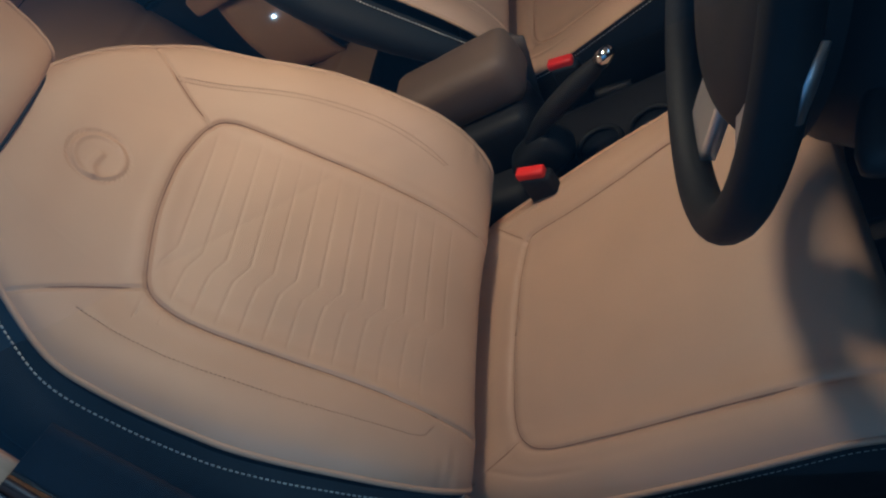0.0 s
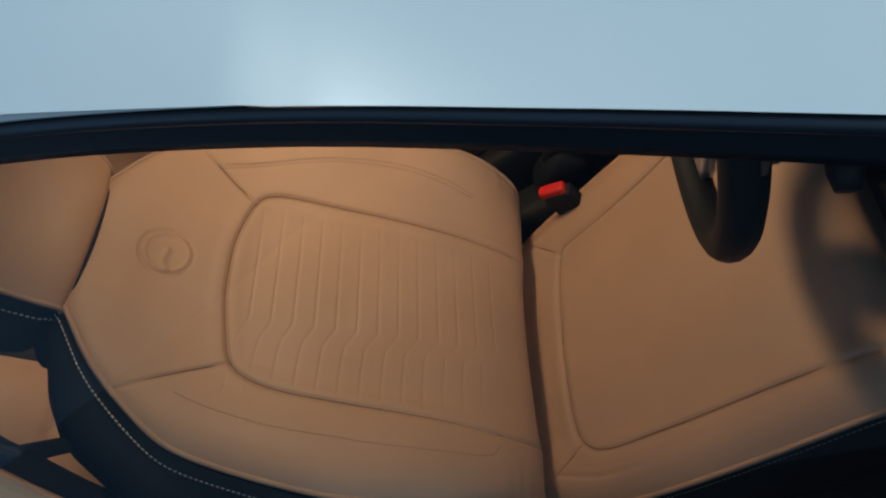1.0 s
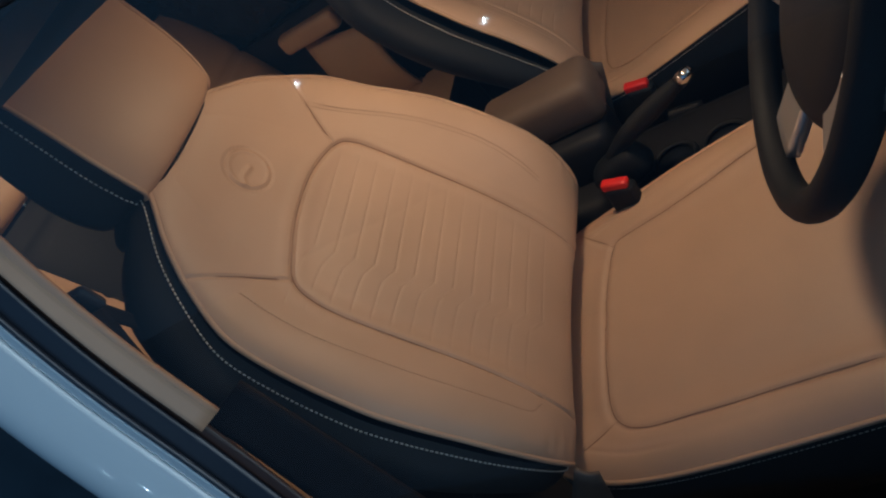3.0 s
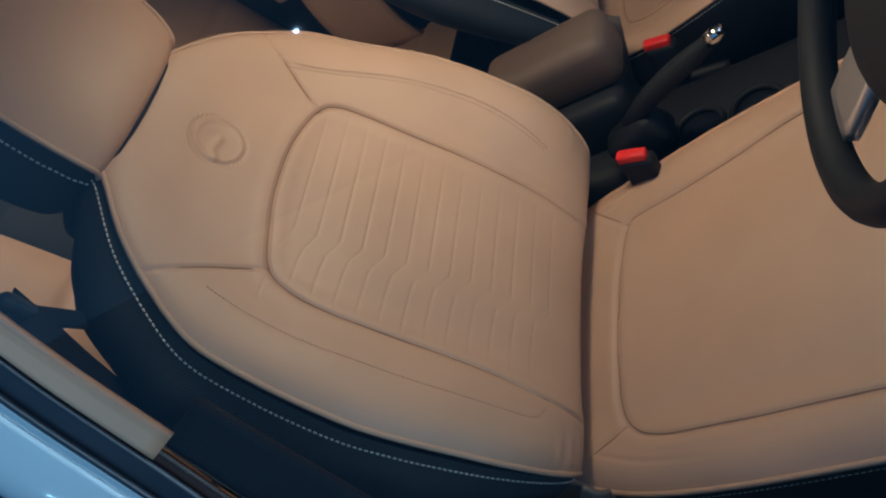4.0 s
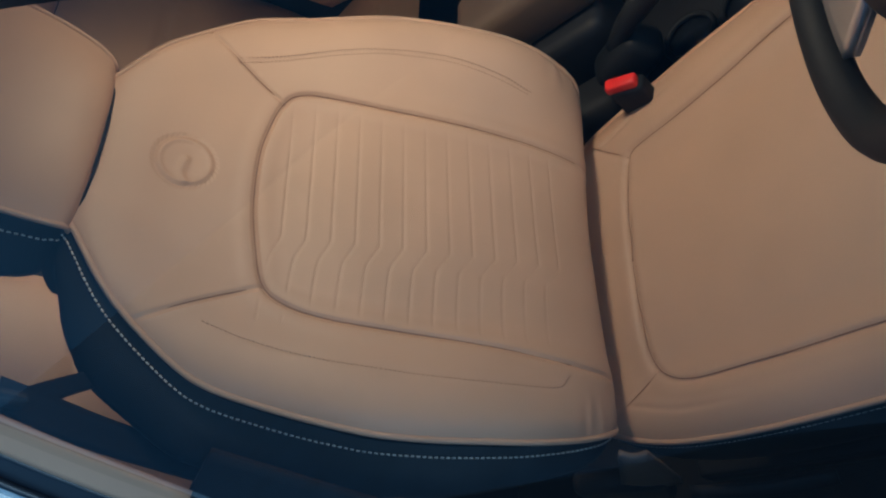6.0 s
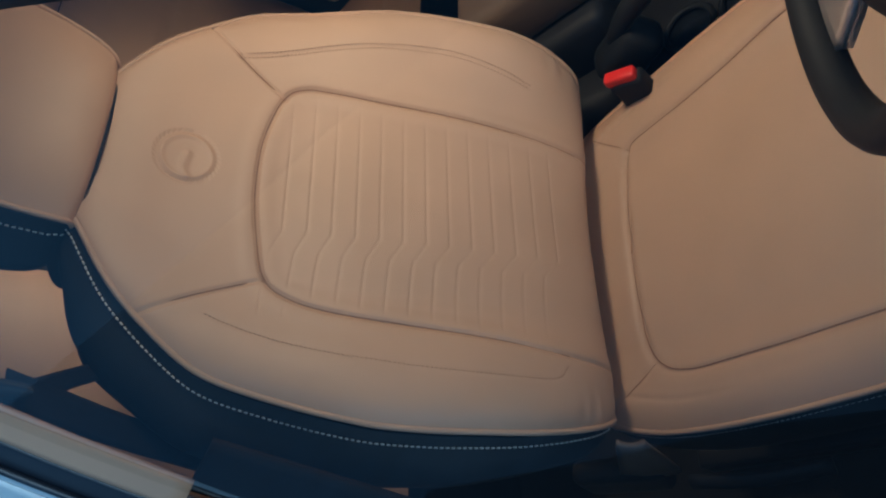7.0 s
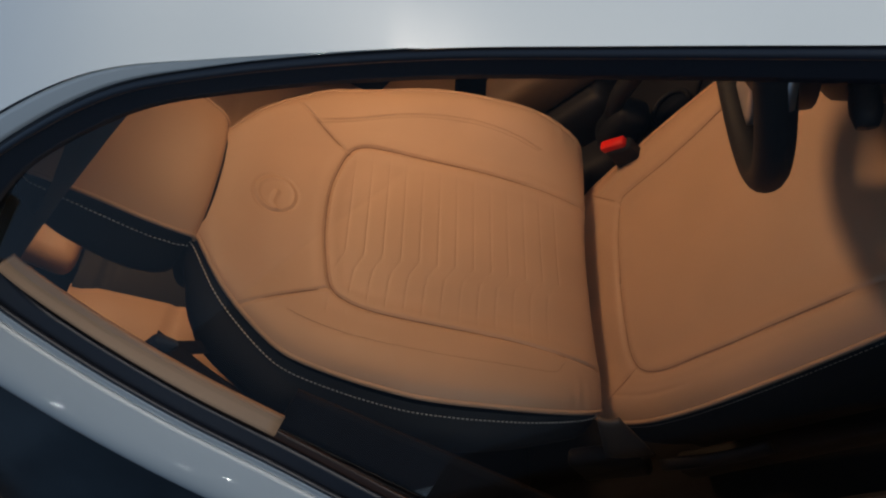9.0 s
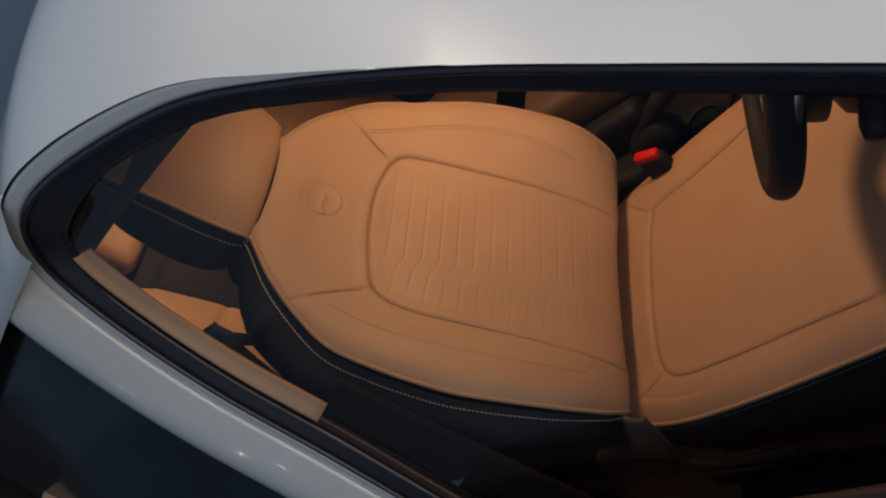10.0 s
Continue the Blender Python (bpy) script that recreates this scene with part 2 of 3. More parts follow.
            out.append(Vector(verts[i * w + j]) + Vector(normal[i]) * 0.0002)
        return out
    seams = [on(x) for x in [PANEL[6:-4], YOKES[0][:-1], YOKES[1][:-1]]]
    far = BOLSTER_STITCH[1]
    sewn = [on(BOLSTER_STITCH[0]), on([(x - 0.0032, y) for x, y in far]), on([(x + 0.0032, y) for x, y in far])]
    return verts, faces, rims, normal, half, length, seams, sewn


def mesh_part(name, verts, faces, mat, parent, label=""):
    me = bpy.data.meshes.new(name)
    me.from_pydata(verts, [], faces)
    me.polygons.foreach_set("use_smooth", [True] * len(faces))
    me.materials.append(mat)
    ob = new(name, me)
    ob.parent = parent
    ob.matrix_parent_inverse = Matrix.Translation(parent.location).inverted()
    if label:
        ob["label"] = label
    return ob


def stitches(points, step, length, radius, lift=Vector((0, 0, 0))):
    """Short threads in a row along a line."""
    bm = bmesh.new()
    acc, p = 0.0, [Vector(x) for x in points]
    for a, b in zip(p, p[1:]):
        d = (b - a).length
        while acc < d and d > 1e-9:
            t = (b - a) / d
            at = a + t * acc + lift
            tube([at, at + t * length], radius, 5, bm)
            acc += step
        acc -= d
    return bm


CUSHION_HALF = [(-0.115, 0.190), (-0.09, 0.210), (-0.05, 0.226), (0.0, 0.237), (0.1, 0.246), (0.2, 0.246), (0.44, 0.236), (0.52, 0.23)]
CUSHION_LINE = spline([(-0.115, 0, 0.555), (-0.112, 0, 0.596), (-0.085, 0, 0.611), (0.0, 0, 0.620), (0.15, 0, 0.654), (0.30, 0, 0.686), (0.350, 0, 0.693),
                       (0.388, 0, 0.684), (0.402, 0, 0.655), (0.404, 0, 0.59)], 200)
CUSHION_SEAM = [smooth2([(0.0, -0.028), (-0.06, -0.028), (-0.118, -0.024), (-0.150, -0.012), (-0.172, 0.017), (-0.180, 0.09), (-0.184, 0.243), (-0.186, 0.40)], 60),
                smooth2([(0.0, -0.028), (0.06, -0.025), (0.120, -0.018), (0.150, -0.008), (0.161, 0.013), (0.168, 0.126), (0.184, 0.24), (0.198, 0.40)], 60)]
CUSHION_YOKE = [[(-0.155, -0.014), (-0.20, -0.078)], [(0.150, -0.010), (0.192, -0.062)]]
CUSHION_PLEAT = smooth2([(-0.186, -0.05), (-0.203, 0.01), (-0.211, 0.08), (-0.215, 0.15), (-0.218, 0.30)], 20)


def seat_cushion_top():
    line = np.array([tuple(p) for p in CUSHION_LINE])
    tang = np.gradient(line, axis=0)
    tang /= np.linalg.norm(tang, axis=1)[:, None]
    normal = np.stack([-tang[:, 2], 0 * tang[:, 0], tang[:, 0]], 1)
    n_v = 200
    v = np.linspace(-1, 1, n_v + 1)
    a = np.abs(v)[None, :]
    half = eased(CUSHION_HALF, line[:, 0], 9)
    q = half[:, None] * v[None, :]
    x = np.repeat(line[:, :1], n_v + 1, 1)
    flat = np.clip((normal[:, 2:3] - 0.5) / 0.3, 0, 1)
    rise = np.clip((a - 0.55) / 0.33, 0, 1)
    rise = rise * rise * (3 - 2 * rise)
    drop = np.clip((a - 0.84) / 0.16, 0, 1) ** 2.2
    off = 0.010 * rise - 0.012 * drop
    seam = np.minimum(near_line(q, x, CUSHION_SEAM[0]), near_line(q, x, CUSHION_SEAM[1]))
    yoke = np.minimum(near_line(q, x, CUSHION_YOKE[0]), near_line(q, x, CUSHION_YOKE[1]))
    pleat = np.minimum(near_line(q, x, CUSHION_PLEAT), near_line(-q, x, CUSHION_PLEAT))
    off = off - flat * (0.0030 * np.exp(-(seam / 0.0028) ** 2) - 0.0012 * np.exp(-((seam - 0.011) / 0.009) ** 2)
                        + 0.0018 * np.exp(-(yoke / 0.0026) ** 2) + 0.0018 * np.exp(-(pleat / 0.003) ** 2) * np.clip((0.10 - x) / 0.08, 0, 1))
    verts = []
    for i in range(len(line)):
        for j in range(n_v + 1):
            p = Vector((q[i, j] * 8, line[i, 0] * 8, 4.7))
            o = off[i, j] + 0.0012 * noise.noise(p) + 0.0004 * noise.noise(p * 3.3)
            verts.append((line[i, 0] + o * normal[i, 0], q[i, j] + 0.018, line[i, 2] + o * normal[i, 2]))
    w = n_v + 1
    faces = [(i * w + j, (i + 1) * w + j, (i + 1) * w + j + 1, i * w + j + 1) for i in range(len(line) - 1) for j in range(n_v)]
    rims = [[Vector(verts[i * w + k]) for i in range(len(line))] for k in (0, n_v)]
    seams = []
    for seam in (*CUSHION_SEAM, *[[(a0 + (a1 - a0) * k / 8, b0 + (b1 - b0) * k / 8) for k in range(9)] for (a0, b0), (a1, b1) in CUSHION_YOKE]):
        out = []
        for a, b in seam:
            i = min(int(np.searchsorted(line[:160, 0], b)), len(line) - 1)
            j = min(int(np.searchsorted(q[i], a)), n_v)
            out.append(Vector(verts[i * w + j]) + Vector(normal[i]) * 0.0002)
        seams.append(out)
    return verts, faces, rims, seams


HEAD_LINE = spline([(-0.318, 0, 1.192), (-0.291, 0, 1.197), (-0.284, 0, 1.215), (-0.296, 0, 1.27), (-0.322, 0, 1.345), (-0.346, 0, 1.398), (-0.378, 0, 1.415)], 60)


def smoothed(p):
    return [p[0]] + [(a + b + c) / 3 for a, b, c in zip(p, p[1:], p[2:])] + [p[-1]]


def make_seat(label):
    seat = thing("car_seat", label, "car seat", "front seats", at=(0.1, 0.012, 0.28))
    verts, faces, rims, normal, half, length, seams, sewn = seat_back_front()
    back = mesh_part("backrest", verts, faces, TAN, seat, "tan quilted leather backrest with an embossed round emblem")

    # dark bars in the grooves stand in for the shade of the creases
    for seam in seams:
        part("seam", tube(smoothed(smoothed(smoothed(seam))), 0.0009, 6), TAN_DARK, back, "seam line, darkened for the shade in its crease")

    for k, row in enumerate(sewn):
        tagged(part("thread", stitches(smoothed(row), 0.0048, 0.0028, 0.0006 if k else 0.0005), TAN_DARK, back, "brown stitching on the bolster"), kind="stuff")

    # black leather shell round the back
    def shell(u, r):
        i = min(int(u * (len(length) - 1)), len(length) - 1)
        c, n = BACK_LINE[i], Vector(normal[i])
        k = math.sin(math.pi * r)
        deep = 0.003 + lerp([(0, 0.03), (0.08, 0.09), (0.4, 0.125), (0.6, 0.125), (0.74, 0.10)], length[i]) * k ** 0.9
        cs = math.cos(math.pi * r)
        flare = lerp([(0, 0.010), (0.12, 0.030), (0.3, 0.048), (0.45, 0.060), (0.58, 0.068), (0.66, 0.080), (0.74, 0.075)], length[i]) * math.sin(math.pi * k ** 0.6)
        if cs < 0:  # the side towards the middle of the car stays within the face
            flare *= lerp([(0.35, 1.0), (0.52, 0.08)], length[i])
        y = -math.copysign(half[i] * abs(cs) ** 0.30 + flare, cs)
        return Vector((c.x, y + LEAN, c.z)) - n * deep
    part("back_shell", sheet(shell, 120, 60), BLACK_LEATHER, seat, "black leather side and rear of the backrest")
    for rim, side in zip(rims, (-1, 1)):
        some = rim[::4]
        part("piping", tube(some, 0.0032, 8), TAN, back)
        row = []
        for k in range(8, 114 if side < 0 else 66):
            a, b = shell(k / 120, 0.0015 if side < 0 else 0.9985), shell(k / 120, 0.005 if side < 0 else 0.995)
            row.append((a + b) / 2 + Vector((0.0006, side * 0.0022, 0.0008)))
        tagged(part("thread", stitches(row, 0.0060, 0.0037, 0.0010), THREAD, back, "pale stitching on black leather"), kind="stuff")

    # headrest
    def head_half(s):
        return lerp([(0, 0.090), (0.15, 0.104), (0.55, 0.120), (0.82, 0.122), (0.93, 0.113), (1, 0.088)], s)

    def head_front(u, w):
        i = min(int(u * 60), 60)
        c = HEAD_LINE[i]
        v = 2 * w - 1
        return Vector((c.x - 0.014 * abs(v) ** 3, head_half(u) * v + 0.042 + 0.20 * (c.z - 1.19), c.z + 0.006 * (1 - v * v) * (u - 0.5)))

    def head_back(u, r):
        i = min(int(u * 60), 60)
        c = HEAD_LINE[i]
        k = math.sin(math.pi * r)
        cs = math.cos(math.pi * r)
        return Vector((c.x - 0.014 - 0.105 * k ** 0.8 * math.sin(math.pi * min(max(u, 0.08), 0.93)) ** 0.5,
                       -math.copysign(head_half(u) * abs(cs) ** 0.45 + 0.050 * abs(math.sin(math.tau * r)) * math.sin(math.pi * min(max(u, 0.1), 0.9)), cs) + 0.042 + 0.20 * (c.z - 1.19), c.z - 0.012 * k))
    head = part("headrest", sheet(head_front, 60, 40), TAN, seat, "tan leather headrest face")
    part("headrest_shell", sheet(head_back, 60, 30), BLACK_LEATHER, head, "black leather headrest rear")
    part("lower_seam", tube([head_front(0.10 + 0.02 * math.sin(math.pi * k / 24), k / 24) + Vector((0.002, 0, 0)) for k in range(25)], 0.0026, 8), BLACK_LEATHER, head, "dark sewn lower edge")
    row = [head_back(0.06 + 0.86 * k / 60, 0.035) + Vector((0.001, -0.0012, 0)) for k in range(61)]
    tagged(part("thread", stitches(smoothed(row), 0.0060, 0.0037, 0.0009), THREAD, head, "pale stitching on black leather"), kind="stuff")
    for w in (0, 1):
        part("piping", tube([head_front(i / 30, w) for i in range(31)], 0.003, 8), TAN, head)
    for dy in (-0.05, 0.05):
        part("headrest_post", tube([(-0.345, 0.04 + dy, 1.13), (-0.34, 0.04 + dy, 1.24)], 0.006, 10), CHROME, head)

    # cushion
    verts, faces, rims, seams = seat_cushion_top()
    cush = mesh_part("cushion", verts, faces, TAN, seat, "tan leather seat cushion with a stitched panel")
    # the cushion's creases get the same dark bars in place of shade
    for seam in seams:
        part("seam", tube(smoothed(smoothed(smoothed(seam))), 0.0009, 6), TAN_DARK, cush, "seam line, darkened for the shade in its crease")
    for rim, side in zip(rims, (-1, 1)):
        part("piping", tube(rim[::4], 0.0032, 8), TAN, cush)
        row = [p + Vector((0, side * 0.004, -0.007)) for p in rim[10:190:3]]
        tagged(part("thread", stitches(row, 0.0060, 0.0037, 0.0010), THREAD, cush, "pale stitching on black leather"), kind="stuff")

        def skirt(u, w, rim=rim, side=side):
            p = rim[min(int(u * 200), 200)]
            low = max(p.z - 0.17, 0.42)
            return Vector((p.x, p.y + side * (0.004 + 0.012 * math.sin(math.pi * w)) - side * 0.02 * w, p.z + (low - p.z) * w))
        part("cushion_side", sheet(skirt, 60, 8), BLACK_LEATHER, seat, "black leather side of the cushion")
    part("seat_base", box((0.46, 0.40, 0.16), (0.17, 0.012, 0.46), 0.02), BLACK_PLASTIC, seat)
    for dy in (-0.18, 0.20):
        part("seat_rail", box((0.55, 0.04, 0.05), (0.15, dy, 0.31), 0.006), BLACK_PLASTIC, seat)
        part("rail_foot", box((0.06, 0.05, 0.09), (0.36, dy, 0.32), 0.006), BLACK_PLASTIC, seat)
    part("recliner_cover", box((0.11, 0.03, 0.09), (-0.10, -0.245, 0.575), 0.012, (0, 20, 0)), BLACK_PLASTIC, seat, "black plastic recliner cover")
    corner = [Vector(p) for p in ((-0.006, -0.250, 0.735), (-0.090, -0.252, 0.600), (0.017, -0.250, 0.715), (-0.024, -0.252, 0.575))]
    plate = sheet(lambda u, v: corner[0].lerp(corner[1], v).lerp(corner[2].lerp(corner[3], v), u) + Vector((0, -0.004 * math.sin(math.pi * u), 0)), 6, 6)
    part("hinge_cover", solid(plate, 0.006), material("brown_cover", (0.10, 0.075, 0.06), 0.5), seat, "brown plastic hinge cover")
    part("lever", tube(spline([(-0.02, -0.262, 0.565), (0.06, -0.268, 0.56), (0.13, -0.262, 0.545)], 12), 0.010, 8, flat=0.6), BLACK_PLASTIC, seat)
    return seat


driver = make_seat("tan leather front seat with black sides and an embossed emblem")
passenger = copy_thing(driver, Matrix.Translation((0.112, 0.012 + 0.77, 0.28)))
passenger["label"] = "tan leather passenger seat with black sides beside the console"


# ---------------------------------------------------------------- steering wheel
def make_wheel():
    c = Vector((0.372, 0.009, 0.994))
    tilt = radians(27)
    up, nor = Vector((math.sin(tilt), 0, math.cos(tilt))), Vector((-math.cos(tilt), 0, math.sin(tilt)))
    side = Vector((0, -1, 0))
    w = thing("steering_wheel", "black leather steering wheel with satin silver spokes", "steering wheel", at=tuple(c))

    def at(a, r, d=0.0):
        return c + r * (math.cos(a) * side + math.sin(a) * up) + d * nor
    part("rim", tube([at(i / 96 * math.tau, 0.1773) for i in range(96)], 0.0165, 16, closed=True), BLACK_LEATHER, w, "black leather rim")
    part("hub", sheet(lambda u, v: at(v * math.tau, 0.122 * math.sin(u * math.pi / 2) ** 0.6, 0.012 - 0.06 * (1 - math.cos(u * math.pi / 2))), 14, 40, closed_v=True), BLACK_PLASTIC, w, "black airbag pad")
    for a in (-0.32, math.pi + 0.32, -math.pi / 2):
        d = a
        bm = sheet(lambda u, v: at(d + (0.34 - 0.14 * u) * (2 * v - 1), 0.075 + 0.082 * u, -0.010 + 0.008 * u), 8, 6)
        solid(bm, 0.012)
        part("spoke", bm, SILVER, w, "satin silver spoke")
    part("column_shroud", tube([c - nor * 0.045, c - nor * 0.07, c - nor * 0.12, c - nor * 0.24], [0.080, 0.118, 0.132, 0.138], 28, flat=0.95), BLACK_PLASTIC, w, "black steering column shroud")
    tip = Vector((0.421, -0.152, 0.926))
    for flip in (1, -1):
        end = Vector((tip.x, c.y + flip * (tip.y - c.y), tip.z))
        root = c - nor * 0.09 + side * flip * 0.05
        part("stalk", tube(spline([root, root.lerp(end, 0.5) + up * 0.006, end], 10), [0.008] * 6 + [0.010, 0.012, 0.013, 0.013, 0.009], 10), BLACK_PLASTIC, w, "black control stalk")
        # thin silver blade added to give the pale glint behind the rim
        blade = [Vector((x, c.y + flip * (y - c.y), z)) for x, y, z in ((0.394, -0.180, 1.018), (0.405, -0.174, 1.036), (0.418, -0.165, 1.052))]
        part("rim_blade", tube(blade, [0.003, 0.006, 0.004], 8, flat=0.4), SILVER, w, "thin satin silver blade set for a glint behind the rim")
    return w


make_wheel()


# ---------------------------------------------------------------- body shell
# the window's edge, from the front pillar over the roof and down the middle pillar
EDGE = [(0.78, -0.425, 1.005), (0.64, -0.375, 1.095), (0.50, -0.335, 1.185), (0.39, -0.295, 1.245), (0.29, -0.27, 1.31), (0.18, -0.25, 1.375), (0.085, -0.238, 1.42), (-0.06, -0.228, 1.455),
        (-0.17, -0.226, 1.468), (-0.242, -0.228, 1.452), (-0.281, -0.242, 1.40), (-0.284, -0.273, 1.30), (-0.262, -0.311, 1.18), (-0.219, -0.351, 1.05), (-0.170, -0.400, 0.90), (-0.13, -0.44, 0.78)]
EDGE_LINE = spline(EDGE, 150)
MID_Y = 0.382
car = thing("car_body", "glossy white car body with black window seals", "car", kind="structure")


def edge_frame(i):
    """Along the edge: the point, the way out across the body, and the body's outward normal."""
    p = EDGE_LINE[i]
    t = (EDGE_LINE[min(i + 1, 150)] - EDGE_LINE[max(i - 1, 0)]).normalized()
    outward = Vector((0, -0.956, 0.292))
    out = t.cross(outward).normalized()
    if out.dot(p - Vector((0.25, -0.33, 1.1))) < 0:
        out = -out
    return p, out, outward


def seal(u, v):
    i = round(150 * u)
    p, out, nor = edge_frame(i)
    wide = lerp([(66, 0.027), (82, 0.042), (96, 0.045), (107, 0.027)], i)
    return p - out * wide * v - nor * (0.012 * v + 0.10 * (wide - 0.027) * v)


part("window_seal", solid(sheet(seal, 150, 6), 0.006), RUBBER, car, "black rubber window seal")
part("seal_lip", tube([edge_frame(i)[0] + edge_frame(i)[2] * 0.001 - edge_frame(i)[1] * 0.004 for i in range(0, 151, 2)], 0.0035, 8), RUBBER, car)


def spread(i):
    """The door frame grows out of the front pillar and is full-width over the roof."""
    return lerp([(40, 0.05), (72, 1.0)], i)


def frame_band(a, b, lift, lo=40):
    def fn(u, v):
        i = round(lo + (150 - lo) * u)
        p, out, nor = edge_frame(i)
        return p + out * (0.001 + (a + (b - a) * v) * spread(i)) + nor * lift
    return sheet(fn, 150 - lo, 4)


part("door_frame", solid(frame_band(0.0, 0.017, 0.003), 0.014), PAINT, car, "white painted door frame")
# a solid black strip puts the shut line's shade into colour
part("shut_gap", solid(frame_band(0.0170, 0.0188, -0.0005), 0.003), RUBBER, car, "black strip for the shade in the gap beside the door frame")


def pillar(u, v):
    i = round(84 + 66 * u)
    p, out, nor = edge_frame(i)
    k = 0.0205 + (0.082 + 0.01 * u) * v
    return p + out * k + nor * (0.036 * math.sin(math.pi * (0.06 + 0.60 * v)) - 0.004)


part("middle_pillar", solid(sheet(pillar, 66, 14), 0.012), PAINT, car, "white middle pillar")


def roof(u, v):
    """White roof from the near rail to the far one, with a crown and a rolled edge."""
    i = round(u * 84)
    p, out, nor = edge_frame(i)
    e = p + out * (0.001 + 0.0195 * spread(i) * (i >= 40)) + nor * 0.004
    y = e.y + (2 * (MID_Y - e.y)) * v
    w = 1 - abs(2 * v - 1)
    crown = lerp([(0.3, 0.030), (1, 0.085)], u) * (1 - (1 - w) ** 3.2)
    return Vector((e.x + 1.2 * crown * (1 - u), y, e.z + crown))


def roof_rear(u, v):
    a = roof(1, v)
    return Vector((a.x - 1.1 * u, a.y - 0.02 * u * (0.5 - v) * 2, a.z - 0.10 * u - 0.05 * u * u - 0.08 * u * u * (1 - abs(2 * v - 1) ** 3.2)))


def roof_all(u, v):
    k = 94 * u
    return roof((14 + k) / 84, v) if k <= 70 else roof_rear((k - 70) / 24, v)


part("roof_skin", sheet(roof_all, 94, 80), PAINT, car, "glossy white roof")
for lo, hi in ((0.0, 0.28), (0.72, 1.0)):
    part("front_pillar", sheet(lambda u, v: roof(14 / 84 * u, lo + (hi - lo) * v), 14, 16), PAINT, car, "white front pillar")


part("rear_roof_rail", sheet(lambda u, v: roof_rear(u, 0) + Vector((0, -0.045 * math.sin(v * 1.57), -0.05 * v)), 24, 8), PAINT, car, "white rear roof rail")


def pane_material():
    m = bpy.data.materials.new("window_glass")
    m.use_nodes = True
    t = m.node_tree
    t.nodes.clear()
    out, mix = t.nodes.new("ShaderNodeOutputMaterial"), t.nodes.new("ShaderNodeMixShader")
    clear, gloss, fres = t.nodes.new("ShaderNodeBsdfTransparent"), t.nodes.new("ShaderNodeBsdfGlossy"), t.nodes.new("ShaderNodeLayerWeight")
    clear.inputs["Color"].default_value = (0.93, 0.96, 0.95, 1)
    gloss.inputs["Roughness"].default_value = 0.02
    fres.inputs["Blend"].default_value = 0.5
    power, scaled = t.nodes.new("ShaderNodeMath"), t.nodes.new("ShaderNodeMath")
    power.operation, scaled.operation = "POWER", "MULTIPLY_ADD"
    power.inputs[1].default_value, scaled.inputs[1].default_value, scaled.inputs[2].default_value = 3.2, 0.9, 0.062
    t.links.new(fres.outputs["Facing"], power.inputs[0])
    t.links.new(power.outputs[0], scaled.inputs[0])
    t.links.new(scaled.outputs[0], mix.inputs[0])
    t.links.new(clear.outputs[0], mix.inputs[1])
    t.links.new(gloss.outputs[0], mix.inputs[2])
    t.links.new(mix.outputs[0], out.inputs[0])
    return m


PANE = pane_material()
# the strong blotches in its colour imitate smoky reflections on the dark glass
TINTED = material("tinted_glass", (0.012, 0.018, 0.022), 0.16, vary=0.6, scale=9, bump=0.0)


def side_y(z):
    return -0.340 + 0.30 * (z - 1.06)


def side_pane(u, v):
    x = -0.27 + 1.05 * u
    top = float(np.interp(x, [p[0] for p in EDGE[9::-1]], [p[2] for p in EDGE[9::-1]])) - 0.008
    z = 0.86 + (top - 0.86) * v
    return Vector((x, side_y(z) - 0.10 * max(u - 0.45, 0) ** 1.5 + 0.012, z))


window = part("window_pane", sheet(side_pane, 40, 10), PANE)
tagged(window, "clear driver's side window glass", "window", kind="structure")
window.visible_shadow = False
shield = part("windscreen", sheet(lambda u, v: roof(14 / 84 * u, 0.28 + 0.44 * v) - Vector((0, 0, 0.006)), 14, 30), PANE)
tagged(shield, "clear sloping windscreen", "window", kind="structure")
shield.visible_shadow = False
rear_side = part("rear_side_window", sheet(lambda u, v: Vector((-0.295 - 0.85 * u, side_y(1.43 - 0.60 * v) - 0.006, 1.43 - 0.60 * v - 0.05 * u)), 6, 6), TINTED)
tagged(rear_side, "dark tinted rear side window", "window", kind="structure")

# lower door skins and sills
part("door_skin", solid(sheet(lambda u, v: Vector((-0.30 + 1.25 * u, -0.478 - 0.045 * math.sin(math.pi * min(v * 1.2, 1) * 0.6) - 0.03 * u, 0.86 - 0.58 * v)), 20, 16), 0.02), PAINT, car, "white front door skin")
part("rear_door_skin", solid(sheet(lambda u, v: Vector((-0.315 - 0.95 * u, -0.478 - 0.045 * math.sin(math.pi * min(v * 1.2, 1) * 0.6) + 0.03 * u, 0.865 - 0.58 * v)), 20, 16), 0.02), PAINT, car, "white rear door skin")
part("sill", box((2.4, 0.14, 0.10), (-0.1, -0.44, 0.26), 0.02), PAINT, car, "white sill")

# the far side, closed: door, glass and pillars
part("far_door", solid(sheet(lambda u, v: Vector((-1.25 + 2.2 * u, 1.13 + 0.06 * math.sin(math.pi * v), 0.95 - 0.70 * v)), 10, 8), 0.03), BLACK_PLASTIC, car, "dark far door lining")
far_pane = part("far_window", sheet(lambda u, v: Vector((-1.25 + 2.1 * u, 1.13 - 0.14 * v, 0.95 + 0.47 * v)), 8, 6), TINTED)
tagged(far_pane, "dark far side window", "window", kind="structure")
